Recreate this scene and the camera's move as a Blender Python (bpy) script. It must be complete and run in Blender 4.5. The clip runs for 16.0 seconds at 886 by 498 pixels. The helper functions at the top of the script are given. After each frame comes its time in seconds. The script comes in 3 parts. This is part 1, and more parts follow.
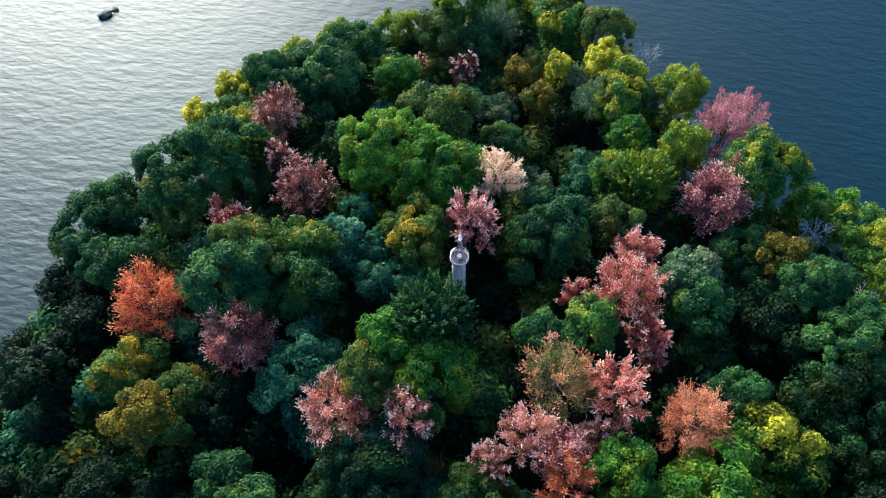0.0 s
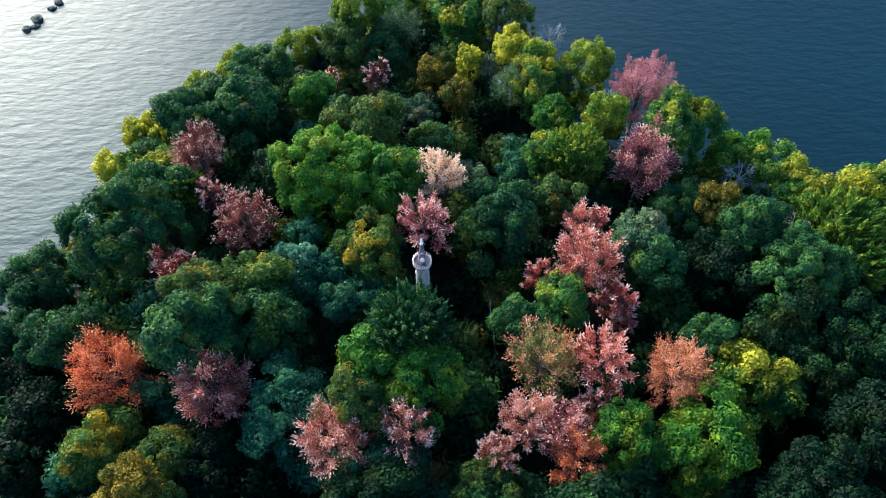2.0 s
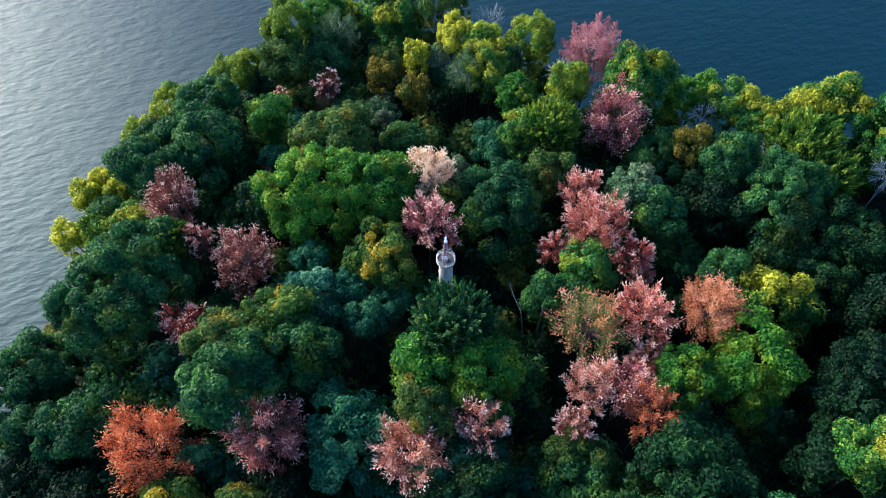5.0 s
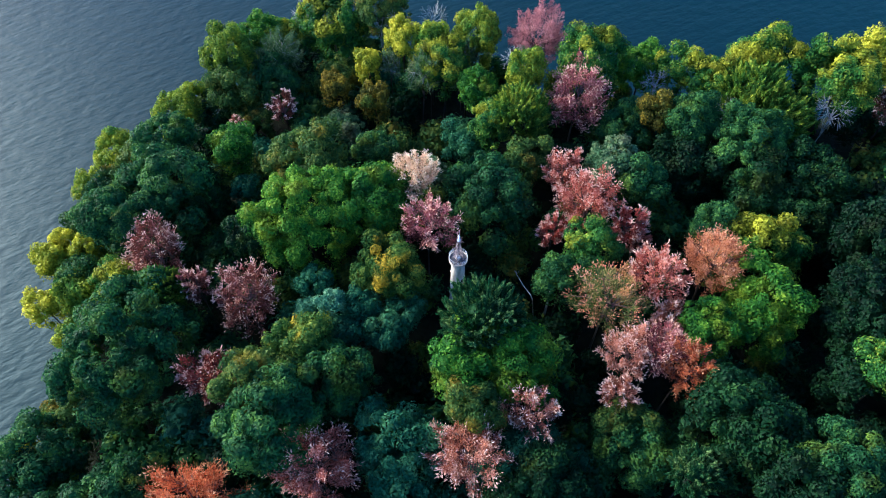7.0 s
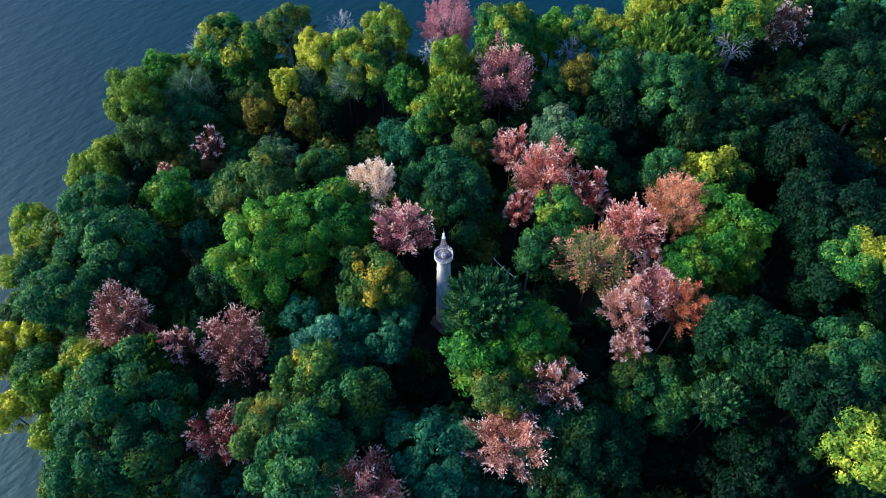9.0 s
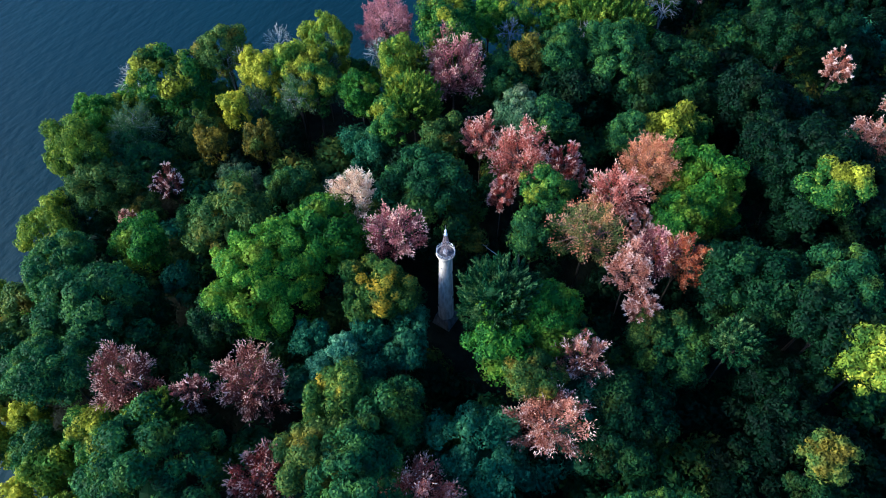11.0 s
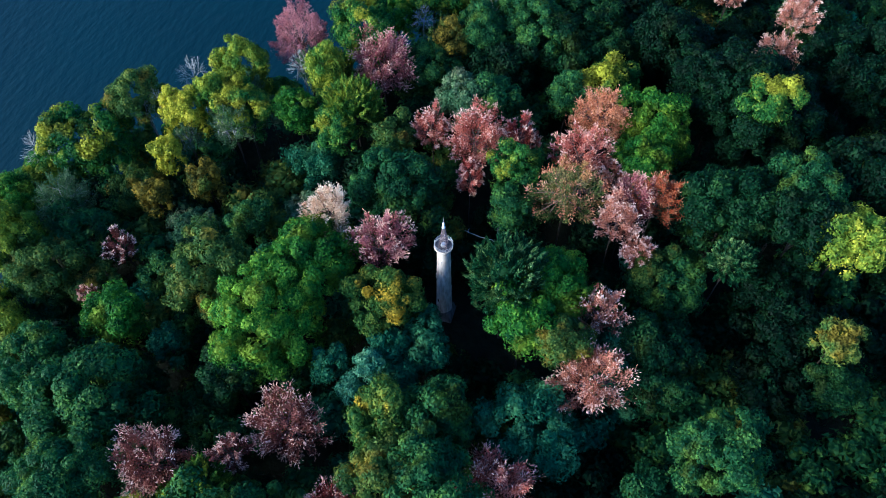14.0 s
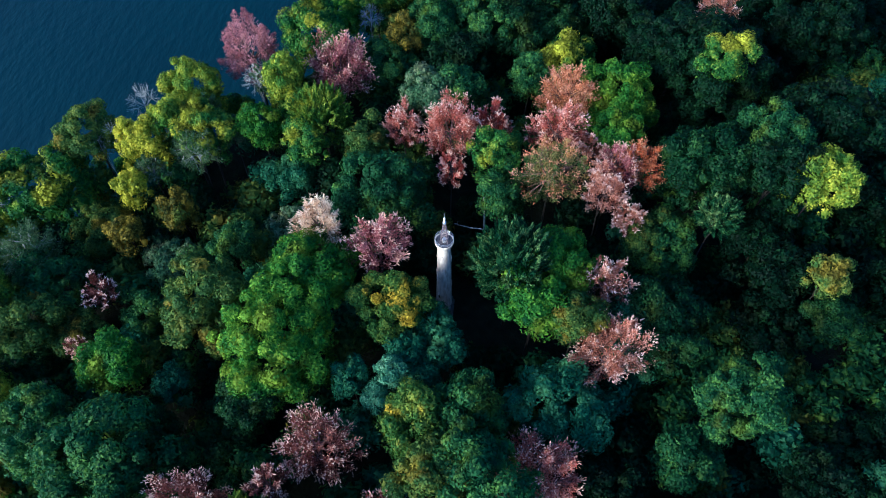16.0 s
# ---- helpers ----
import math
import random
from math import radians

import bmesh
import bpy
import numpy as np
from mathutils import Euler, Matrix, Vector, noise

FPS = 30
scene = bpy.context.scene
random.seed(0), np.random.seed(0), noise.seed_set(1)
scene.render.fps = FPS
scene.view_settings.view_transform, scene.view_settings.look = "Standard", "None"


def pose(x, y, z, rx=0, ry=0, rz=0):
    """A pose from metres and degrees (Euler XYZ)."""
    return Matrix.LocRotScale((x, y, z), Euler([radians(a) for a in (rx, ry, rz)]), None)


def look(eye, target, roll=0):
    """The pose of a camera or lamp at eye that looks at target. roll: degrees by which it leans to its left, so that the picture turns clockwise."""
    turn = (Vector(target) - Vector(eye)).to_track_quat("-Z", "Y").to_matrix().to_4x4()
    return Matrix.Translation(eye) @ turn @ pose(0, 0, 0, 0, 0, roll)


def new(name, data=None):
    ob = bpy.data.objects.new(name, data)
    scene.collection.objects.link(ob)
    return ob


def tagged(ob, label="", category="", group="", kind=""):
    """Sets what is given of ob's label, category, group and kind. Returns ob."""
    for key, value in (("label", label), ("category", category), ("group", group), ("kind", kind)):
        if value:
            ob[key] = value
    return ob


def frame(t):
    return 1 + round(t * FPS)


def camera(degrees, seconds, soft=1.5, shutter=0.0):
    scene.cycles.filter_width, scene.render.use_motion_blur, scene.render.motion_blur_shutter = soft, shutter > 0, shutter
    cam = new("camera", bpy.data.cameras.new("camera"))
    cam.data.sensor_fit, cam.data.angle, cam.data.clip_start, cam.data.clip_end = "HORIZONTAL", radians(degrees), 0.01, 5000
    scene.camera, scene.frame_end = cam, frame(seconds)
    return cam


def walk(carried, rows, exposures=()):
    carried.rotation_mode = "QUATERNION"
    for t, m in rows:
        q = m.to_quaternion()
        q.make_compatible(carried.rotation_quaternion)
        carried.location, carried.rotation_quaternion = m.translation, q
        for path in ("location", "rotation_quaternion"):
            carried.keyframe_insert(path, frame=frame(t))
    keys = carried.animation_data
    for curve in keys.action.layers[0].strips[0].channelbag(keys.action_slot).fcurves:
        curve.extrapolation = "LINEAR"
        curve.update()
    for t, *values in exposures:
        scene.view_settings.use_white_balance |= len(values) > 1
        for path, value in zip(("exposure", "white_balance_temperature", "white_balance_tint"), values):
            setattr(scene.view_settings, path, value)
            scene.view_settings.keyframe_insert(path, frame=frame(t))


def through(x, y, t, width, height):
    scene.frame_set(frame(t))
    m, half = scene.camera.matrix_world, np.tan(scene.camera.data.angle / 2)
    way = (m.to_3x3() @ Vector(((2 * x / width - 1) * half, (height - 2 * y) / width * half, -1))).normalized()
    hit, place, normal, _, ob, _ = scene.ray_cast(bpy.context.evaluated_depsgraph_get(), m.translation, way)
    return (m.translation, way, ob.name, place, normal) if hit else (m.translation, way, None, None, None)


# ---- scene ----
cam = camera(65.0, 16.0, soft=1.08)
PATH = [
    (0, (9.333, -60.837, 113.346), (9.113, -59.719, 111.703), 0.4),
    (0.5, (7.385, -61.102, 113.379), (7.28, -59.965, 111.737), 0.5),
    (1, (5.444, -61.33, 113.421), (5.418, -60.185, 111.782), 0.4),
    (1.5, (3.483, -61.404, 113.467), (3.489, -60.257, 111.828), 0.3),
    (2, (1.312, -61.385, 113.519), (1.349, -60.239, 111.88), 0.2),
    (2.5, (-1.143, -61.354, 113.572), (-1.076, -60.208, 111.934), 0.1),
    (3, (-3.813, -61.207, 113.628), (-3.712, -60.063, 111.99), 0.1),
    (3.5, (-6.765, -60.941, 113.685), (-6.625, -59.802, 112.047), 0.0),
    (3.6, (-7.398, -60.842, 113.689), (-7.254, -59.711, 112.046), 0.3),
    (4, (-10.085, -60.255, 113.705), (-9.89, -59.127, 112.065), -0.0),
    (4.2, (-11.49, -59.851, 113.698), (-11.272, -58.73, 112.056), -0.3),
    (6.3, (-26.769, -54.741, 113.41), (-26.29, -53.71, 111.765), 0.1),
    (6.5, (-28.202, -54.155, 113.401), (-27.702, -53.132, 111.757), 0.0),
    (7, (-31.618, -52.385, 113.398), (-31.069, -51.389, 111.753), 0.1),
    (7.5, (-34.723, -50.428, 113.425), (-34.096, -49.48, 111.779), -0.1),
    (8, (-37.605, -48.401, 113.49), (-36.903, -47.509, 111.844), -0.2),
    (8.5, (-40.263, -46.163, 113.481), (-39.512, -45.314, 111.833), -0.2),
    (9, (-42.69, -43.785, 113.462), (-41.902, -42.974, 111.812), -0.2),
    (9.5, (-44.949, -41.316, 113.459), (-44.123, -40.549, 111.807), -0.3),
    (9.7, (-45.755, -40.3, 113.456), (-44.913, -39.552, 111.803), -0.5),
    (11.8, (-53.025, -29.383, 113.348), (-52.058, -28.833, 111.687), -0.5),
    (12, (-53.619, -28.375, 113.344), (-52.642, -27.843, 111.682), -0.6),
    (12.5, (-54.838, -25.926, 113.328), (-53.841, -25.438, 111.664), -0.8),
    (13, (-55.932, -23.387, 113.301), (-54.916, -22.95, 111.635), -0.7),
    (13.5, (-56.864, -20.675, 113.265), (-55.829, -20.294, 111.596), -0.7),
    (14, (-57.644, -17.872, 113.213), (-56.596, -17.545, 111.542), -0.6),
    (14.5, (-58.317, -15.066, 113.156), (-57.258, -14.789, 111.482), -0.4),
    (15, (-58.851, -12.255, 113.094), (-57.783, -12.03, 111.418), -0.2),
    (15.5, (-59.263, -9.428, 113.056), (-58.191, -9.254, 111.377), -0.1),
    (16, (-59.564, -6.556, 113.031), (-58.488, -6.434, 111.35), 0.1),
]
walk(cam, [(t, look(eye, target, roll)) for t, eye, target, roll in PATH], exposures=[(0, 0.82, 5700, 10), (8, 0.68, 5150, 7), (16, 0.27, 4800, 5)])

# ---- light ----
SUN_AZ, SUN_EL = radians(-38), radians(20)          # from +y, negative towards -x
to_sun = Vector((math.sin(SUN_AZ) * math.cos(SUN_EL), math.cos(SUN_AZ) * math.cos(SUN_EL), math.sin(SUN_EL)))
sun = new("sun", bpy.data.lights.new("sun", "SUN"))
sun.data.energy, sun.data.angle, sun.data.color = 9.6, radians(34), (1.0, 0.84, 0.6)
sun.matrix_world = look(to_sun * 400, (0, 0, 0))
world = bpy.data.worlds.new("evening_sky")
scene.world = world
world.use_nodes = True
sky = world.node_tree.nodes.new("ShaderNodeTexSky")
sky.sky_type, sky.sun_disc, sky.sun_elevation, sky.sun_rotation = "NISHITA", False, SUN_EL, SUN_AZ
sky.air_density, sky.dust_density, sky.ozone_density = 1.0, 1.2, 6.0
back = world.node_tree.nodes["Background"]
back.inputs["Strength"].default_value = 0.28
world.node_tree.links.new(sky.outputs[0], back.inputs["Color"])


# ---- materials ----
def material(name, rough=0.7, spec=0.3, metal=0.0):
    m = bpy.data.materials.new(name)
    m.use_nodes = True
    b = m.node_tree.nodes["Principled BSDF"]
    b.inputs["Roughness"].default_value, b.inputs["Metallic"].default_value = rough, metal
    b.inputs["Specular IOR Level"].default_value = spec
    return m, m.node_tree, b


def ramp(nt, source, stops):
    r = nt.nodes.new("ShaderNodeValToRGB")
    els = r.color_ramp.elements
    while len(els) < len(stops):
        els.new(0.5)
    for e, (p, c) in zip(els, stops):
        e.position, e.color = p, (*c, 1)
    nt.links.new(source, r.inputs[0])
    return r.outputs[0]


def noise_of(nt, scale, detail=3.0, space="Object", stretch=None):
    co = nt.nodes.new("ShaderNodeTexCoord")
    n = nt.nodes.new("ShaderNodeTexNoise")
    n.inputs["Scale"].default_value, n.inputs["Detail"].default_value = scale, detail
    vec = co.outputs[space]
    if stretch:
        mp = nt.nodes.new("ShaderNodeMapping")
        mp.inputs["Scale"].default_value, mp.inputs["Rotation"].default_value = stretch[0], stretch[1]
        nt.links.new(vec, mp.inputs["Vector"])
        vec = mp.outputs[0]
    nt.links.new(vec, n.inputs["Vector"])
    return n.outputs["Fac"]


def math_node(nt, op, a, b):
    n = nt.nodes.new("ShaderNodeMath")
    n.operation = op
    for k, v in enumerate((a, b)):
        if isinstance(v, (int, float)):
            n.inputs[k].default_value = v
        else:
            nt.links.new(v, n.inputs[k])
    return n.outputs[0]


def bump(nt, shader, height, strength, distance=0.1):
    n = nt.nodes.new("ShaderNodeBump")
    n.inputs["Strength"].default_value, n.inputs["Distance"].default_value = strength, distance
    nt.links.new(height, n.inputs["Height"])
    nt.links.new(n.outputs[0], shader.inputs["Normal"])


def foliage(name, dark, mid, light, through=0.36, accent=None, share=0.5, top=0.0):
    """Leaves: each leaf, clump and tree its own tone; accent gives patches of another tone, turned leaves or on H
    painted sunlight, top lets them sit high in the crown.
    """
    m, nt, b = material(name, 0.65, 0.1)
    geo, info = nt.nodes.new("ShaderNodeNewGeometry"), nt.nodes.new("ShaderNodeObjectInfo")
    co = nt.nodes.new("ShaderNodeTexCoord")
    shift = nt.nodes.new("ShaderNodeVectorMath")
    shift.operation = "ADD"
    nt.links.new(co.outputs["Object"], shift.inputs[0])
    nt.links.new(math_node(nt, "MULTIPLY", info.outputs["Random"], 61.0), shift.inputs[1])

    def cloud(scale, detail):
        n = nt.nodes.new("ShaderNodeTexNoise")
        n.inputs["Scale"].default_value, n.inputs["Detail"].default_value = scale, detail
        nt.links.new(shift.outputs[0], n.inputs["Vector"])
        return n.outputs["Fac"]

    leaf = math_node(nt, "MULTIPLY", geo.outputs["Random Per Island"], 0.5)
    clump = math_node(nt, "MULTIPLY", math_node(nt, "SUBTRACT", cloud(0.36, 2.0), 0.5), 1.7)
    tree = math_node(nt, "MULTIPLY", info.outputs["Random"], 0.24)
    total = math_node(nt, "ADD", math_node(nt, "ADD", leaf, clump), math_node(nt, "ADD", tree, 0.09))
    col = ramp(nt, total, [(0.0, dark), (0.5, mid), (1.0, light)])
    if accent:
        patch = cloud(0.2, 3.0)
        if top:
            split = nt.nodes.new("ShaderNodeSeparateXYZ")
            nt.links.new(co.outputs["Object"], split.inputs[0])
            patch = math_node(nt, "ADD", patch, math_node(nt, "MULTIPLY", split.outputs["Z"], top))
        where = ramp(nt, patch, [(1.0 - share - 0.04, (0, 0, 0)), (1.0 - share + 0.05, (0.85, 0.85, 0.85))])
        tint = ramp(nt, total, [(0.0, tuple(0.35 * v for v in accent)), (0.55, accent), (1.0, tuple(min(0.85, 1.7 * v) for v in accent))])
        blend = nt.nodes.new("ShaderNodeMix")
        blend.data_type = "RGBA"
        nt.links.new(where, blend.inputs[0])
        nt.links.new(col, blend.inputs[6])
        nt.links.new(tint, blend.inputs[7])
        col = blend.outputs[2]
    nt.links.new(col, b.inputs["Base Color"])
    tr = nt.nodes.new("ShaderNodeBsdfTranslucent")
    nt.links.new(col, tr.inputs["Color"])
    mix = nt.nodes.new("ShaderNodeMixShader")
    mix.inputs[0].default_value = through
    out = nt.nodes["Material Output"]
    nt.links.new(b.outputs[0], mix.inputs[1])
    nt.links.new(tr.outputs[0], mix.inputs[2])
    nt.links.new(mix.outputs[0], out.inputs["Surface"])
    return m


def bark(name, dark, light):
    m, nt, b = material(name, 0.85, 0.2)
    n = noise_of(nt, 2.5, 5.0, stretch=((3, 3, 0.5), (0, 0, 0)))
    nt.links.new(ramp(nt, n, [(0.3, dark), (0.7, light)]), b.inputs["Base Color"])
    bump(nt, b, n, 0.6, 0.05)
    return m


LEAVES = {
    "G": foliage("deep_green_leaves", (0.006, 0.032, 0.013), (0.021, 0.084, 0.026), (0.1, 0.21, 0.036), accent=(0.085, 0.14, 0.016), share=0.38),
    # D: G's green darkened, so the leaf colour itself stands for shade
    "D": foliage("shade_darkened_leaves", (0.0012, 0.008, 0.004), (0.0028, 0.018, 0.0072), (0.011, 0.042, 0.012), accent=(0.01, 0.025, 0.006), share=0.38),
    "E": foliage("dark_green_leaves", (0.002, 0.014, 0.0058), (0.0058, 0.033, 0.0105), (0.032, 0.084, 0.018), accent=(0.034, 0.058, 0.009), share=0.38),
    "V": foliage("feathery_yellow_green_leaves", (0.012, 0.06, 0.014), (0.09, 0.18, 0.02), (0.42, 0.46, 0.05), accent=(0.3, 0.32, 0.02), share=0.36),
    "T": foliage("blue_green_leaves", (0.006, 0.042, 0.023), (0.021, 0.102, 0.05), (0.085, 0.24, 0.105), accent=(0.07, 0.19, 0.075), share=0.42),
    "M": foliage("pale_mint_leaves", (0.014, 0.08, 0.05), (0.08, 0.22, 0.12), (0.26, 0.44, 0.24)),
    "L": foliage("fresh_green_leaves", (0.008, 0.05, 0.011), (0.044, 0.15, 0.015), (0.2, 0.35, 0.026), accent=(0.13, 0.19, 0.012), share=0.42),
    "Y": foliage("yellow_green_leaves", (0.03, 0.08, 0.012), (0.15, 0.22, 0.018), (0.46, 0.45, 0.035), accent=(0.05, 0.15, 0.022), share=0.4),
    "W": foliage("lemon_green_leaves", (0.09, 0.13, 0.012), (0.34, 0.35, 0.02), (0.68, 0.6, 0.05), accent=(0.07, 0.16, 0.02), share=0.35),
    "O": foliage("olive_leaves", (0.012, 0.042, 0.011), (0.045, 0.1, 0.02), (0.17, 0.2, 0.03), accent=(0.16, 0.12, 0.012), share=0.4),
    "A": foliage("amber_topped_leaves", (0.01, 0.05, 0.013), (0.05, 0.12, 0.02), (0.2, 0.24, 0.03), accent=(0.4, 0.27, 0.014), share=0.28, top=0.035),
    "U": foliage("amber_leaves", (0.03, 0.045, 0.01), (0.19, 0.145, 0.016), (0.46, 0.33, 0.03), accent=(0.05, 0.1, 0.018), share=0.4),
    # H: low sun on the crown tops is coloured in as yellow
    "H": foliage("painted_sunlit_tip_leaves", (0.008, 0.05, 0.014), (0.045, 0.14, 0.02), (0.3, 0.36, 0.035), accent=(0.3, 0.3, 0.018), share=0.36, top=0.03),
    "S": foliage("grey_green_leaves", (0.018, 0.06, 0.026), (0.06, 0.13, 0.055), (0.22, 0.28, 0.14), accent=(0.14, 0.16, 0.08), share=0.42),
    "K": foliage("glossy_green_shoots", (0.003, 0.026, 0.012), (0.02, 0.08, 0.026), (0.22, 0.33, 0.11)),
    "Pr": foliage("rose_leaves", (0.06, 0.014, 0.01), (0.44, 0.115, 0.08), (0.78, 0.36, 0.27)),
    "Pd": foliage("dark_red_leaves", (0.05, 0.01, 0.008), (0.35, 0.066, 0.048), (0.66, 0.24, 0.18)),
    "Pv": foliage("mauve_leaves", (0.035, 0.012, 0.014), (0.29, 0.082, 0.088), (0.6, 0.29, 0.27)),
    "Pm": foliage("faded_mauve_leaves", (0.02, 0.008, 0.0065), (0.15, 0.045, 0.035), (0.42, 0.17, 0.135)),
    "Ps": foliage("salmon_leaves", (0.06, 0.017, 0.011), (0.45, 0.16, 0.1), (0.78, 0.43, 0.31)),
    "Po": foliage("orange_red_leaves", (0.07, 0.015, 0.007), (0.48, 0.11, 0.04), (0.78, 0.31, 0.14)),
    "Pt": foliage("apricot_leaves", (0.07, 0.02, 0.009), (0.52, 0.19, 0.085), (0.82, 0.48, 0.27)),
    "Pc": foliage("cream_pink_leaves", (0.3, 0.15, 0.09), (0.7, 0.46, 0.29), (0.85, 0.69, 0.48)),
    "Pa": foliage("tan_green_leaves", (0.014, 0.045, 0.012), (0.07, 0.12, 0.028), (0.36, 0.28, 0.11), accent=(0.42, 0.2, 0.08), share=0.42),
    "N": foliage("thin_grey_green_leaves", (0.02, 0.055, 0.022), (0.07, 0.125, 0.05), (0.24, 0.3, 0.15)),
    "Ph": foliage("dusty_pink_twigs", (0.16, 0.055, 0.07), (0.4, 0.16, 0.17), (0.58, 0.3, 0.3)),
}
SPRAY = foliage("pale_pink_sprays", (0.5, 0.23, 0.17), (0.76, 0.44, 0.34), (0.87, 0.67, 0.55), 0.3)
APRICOT_SPRAY = foliage("apricot_sprays", (0.38, 0.13, 0.07), (0.62, 0.27, 0.16), (0.8, 0.5, 0.35), 0.3)
WHITE_SPRAY = foliage("white_sprays", (0.5, 0.27, 0.2), (0.75, 0.48, 0.38), (0.87, 0.71, 0.6), 0.2)
CREAM_SPRAY = foliage("cream_sprays", (0.6, 0.4, 0.27), (0.8, 0.62, 0.45), (0.9, 0.79, 0.62), 0.3)
BARK = bark("brown_bark", (0.015, 0.013, 0.01), (0.06, 0.05, 0.04))
GREY_BARK = bark("bleached_bark", (0.16, 0.16, 0.155), (0.44, 0.43, 0.41))
ROSE_BARK = bark("reddish_bark", (0.05, 0.027, 0.022), (0.19, 0.115, 0.095))

# lake water: small wind waves over a longer swell
WATER, nt, b = material("lake_water", 0.53, 0.44)
b.inputs["IOR"].default_value = 1.33
nt.links.new(ramp(nt, noise_of(nt, 0.01, 3.0), [(0.3, (0.0002, 0.0085, 0.0122)), (0.7, (0.0003, 0.0145, 0.0192))]), b.inputs["Base Color"])
swell = noise_of(nt, 0.3, 3.0, stretch=((0.6, 1.4, 1), (0, 0, radians(12))))
chop = noise_of(nt, 0.7, 4.0, stretch=((0.6, 1.3, 1), (0, 0, radians(-8))))
bump(nt, b, math_node(nt, "ADD", math_node(nt, "MULTIPLY", swell, 1.0), math_node(nt, "MULTIPLY", chop, 0.6)), 0.24, 1.0)
b.inputs["Specular Tint"].default_value = (0.52, 0.88, 1.0, 1.0)

SOIL, nt, b = material("forest_soil", 0.95, 0.1)
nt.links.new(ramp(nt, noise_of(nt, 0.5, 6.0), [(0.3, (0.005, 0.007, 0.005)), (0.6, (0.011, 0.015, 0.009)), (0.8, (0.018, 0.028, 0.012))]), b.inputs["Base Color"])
bump(nt, b, noise_of(nt, 1.5, 6.0), 0.8, 0.3)


def plaster(name, dark, light, rough=0.8):
    m, nt, b = material(name, rough, 0.25)
    streak = noise_of(nt, 1.4, 6.0, stretch=((1.6, 1.6, 0.35), (0, 0, 0)))
    nt.links.new(ramp(nt, streak, [(0.3, dark), (0.62, light)]), b.inputs["Base Color"])
    bump(nt, b, noise_of(nt, 9.0, 5.0), 0.4, 0.03)
    return m


STONE = plaster("weathered_white_render", (0.33, 0.27, 0.225), (0.66, 0.57, 0.48))
PLINTH = plaster("dark_grey_stone", (0.06, 0.066, 0.064), (0.18, 0.175, 0.17))
DECK = plaster("grey_deck_stone", (0.03, 0.028, 0.034), (0.09, 0.083, 0.095))
STEEL, nt, b = material("red_oxide_steel", 0.5, 0.4)
nt.links.new(ramp(nt, noise_of(nt, 3.0, 5.0), [(0.35, (0.07, 0.045, 0.05)), (0.7, (0.24, 0.18, 0.19))]), b.inputs["Base Color"])
GALV, nt, b = material("galvanised_rail", 0.4, 0.5, 0.6)
nt.links.new(ramp(nt, noise_of(nt, 5.0, 4.0), [(0.3, (0.45, 0.46, 0.48)), (0.7, (0.7, 0.71, 0.72))]), b.inputs["Base Color"])
LAMP_WHITE, nt, b = material("white_lamp_housing", 0.35, 0.5)
nt.links.new(ramp(nt, noise_of(nt, 8.0, 3.0), [(0.3, (0.7, 0.7, 0.7)), (0.7, (0.85, 0.85, 0.84))]), b.inputs["Base Color"])
DARK, nt, b = material("dark_opening", 0.9, 0.1)
nt.links.new(ramp(nt, noise_of(nt, 4.0, 2.0), [(0.3, (0.01, 0.01, 0.012)), (0.7, (0.025, 0.025, 0.03))]), b.inputs["Base Color"])
ROCK, nt, b = material("wet_dark_rock", 0.85, 0.2)
nt.links.new(ramp(nt, noise_of(nt, 0.9, 6.0), [(0.3, (0.02, 0.03, 0.02)), (0.7, (0.1, 0.11, 0.08))]), b.inputs["Base Color"])
bump(nt, b, noise_of(nt, 2.0, 6.0), 0.7, 0.2)

# ---- mesh helpers ----
def mesh_of(name, verts, faces, mat=None, smooth=False):
    me = bpy.data.meshes.new(name)
    me.from_pydata([tuple(v) for v in verts], [], faces)
    if smooth:
        me.polygons.foreach_set("use_smooth", [True] * len(me.polygons))
    if mat:
        me.materials.append(mat)
    return me


def child(name, me, parent, mat=None, loc=(0, 0, 0), scale=(1, 1, 1), turn=0.0, label=""):
    ob = new(name, me)
    ob.parent = parent
    ob.matrix_basis = Matrix.Translation(loc) @ Matrix.Rotation(turn, 4, "Z") @ Matrix.Diagonal((*scale, 1))
    if mat:
        ob.material_slots[0].link = "OBJECT"
        ob.material_slots[0].material = mat
    return tagged(ob, label)


def part(name, bm, mat, parent, label="", smooth=False):
    me = bpy.data.meshes.new(name)
    bm.to_mesh(me)
    bm.free()
    me.materials.append(mat)
    if smooth:
        me.polygons.foreach_set("use_smooth", [True] * len(me.polygons))
    ob = new(name, me)
    ob.parent = parent
    return tagged(ob, label)


def lathe(profile, seg=32, square=False):
    """Turns a list of (radius, height) round the z axis; square gives four sides."""
    bm = bmesh.new()
    n = 4 if square else seg
    rings = []
    for r, z in profile:
        rings.append([bm.verts.new((r * math.cos(2 * math.pi * (k + 0.5) / n), r * math.sin(2 * math.pi * (k + 0.5) / n), z)) for k in range(n)])
    for a, c in zip(rings, rings[1:]):
        for k in range(n):
            bm.faces.new((a[k], a[(k + 1) % n], c[(k + 1) % n], c[k]))
    bm.faces.new(list(reversed(rings[0])))
    bm.faces.new(rings[-1])
    return bm


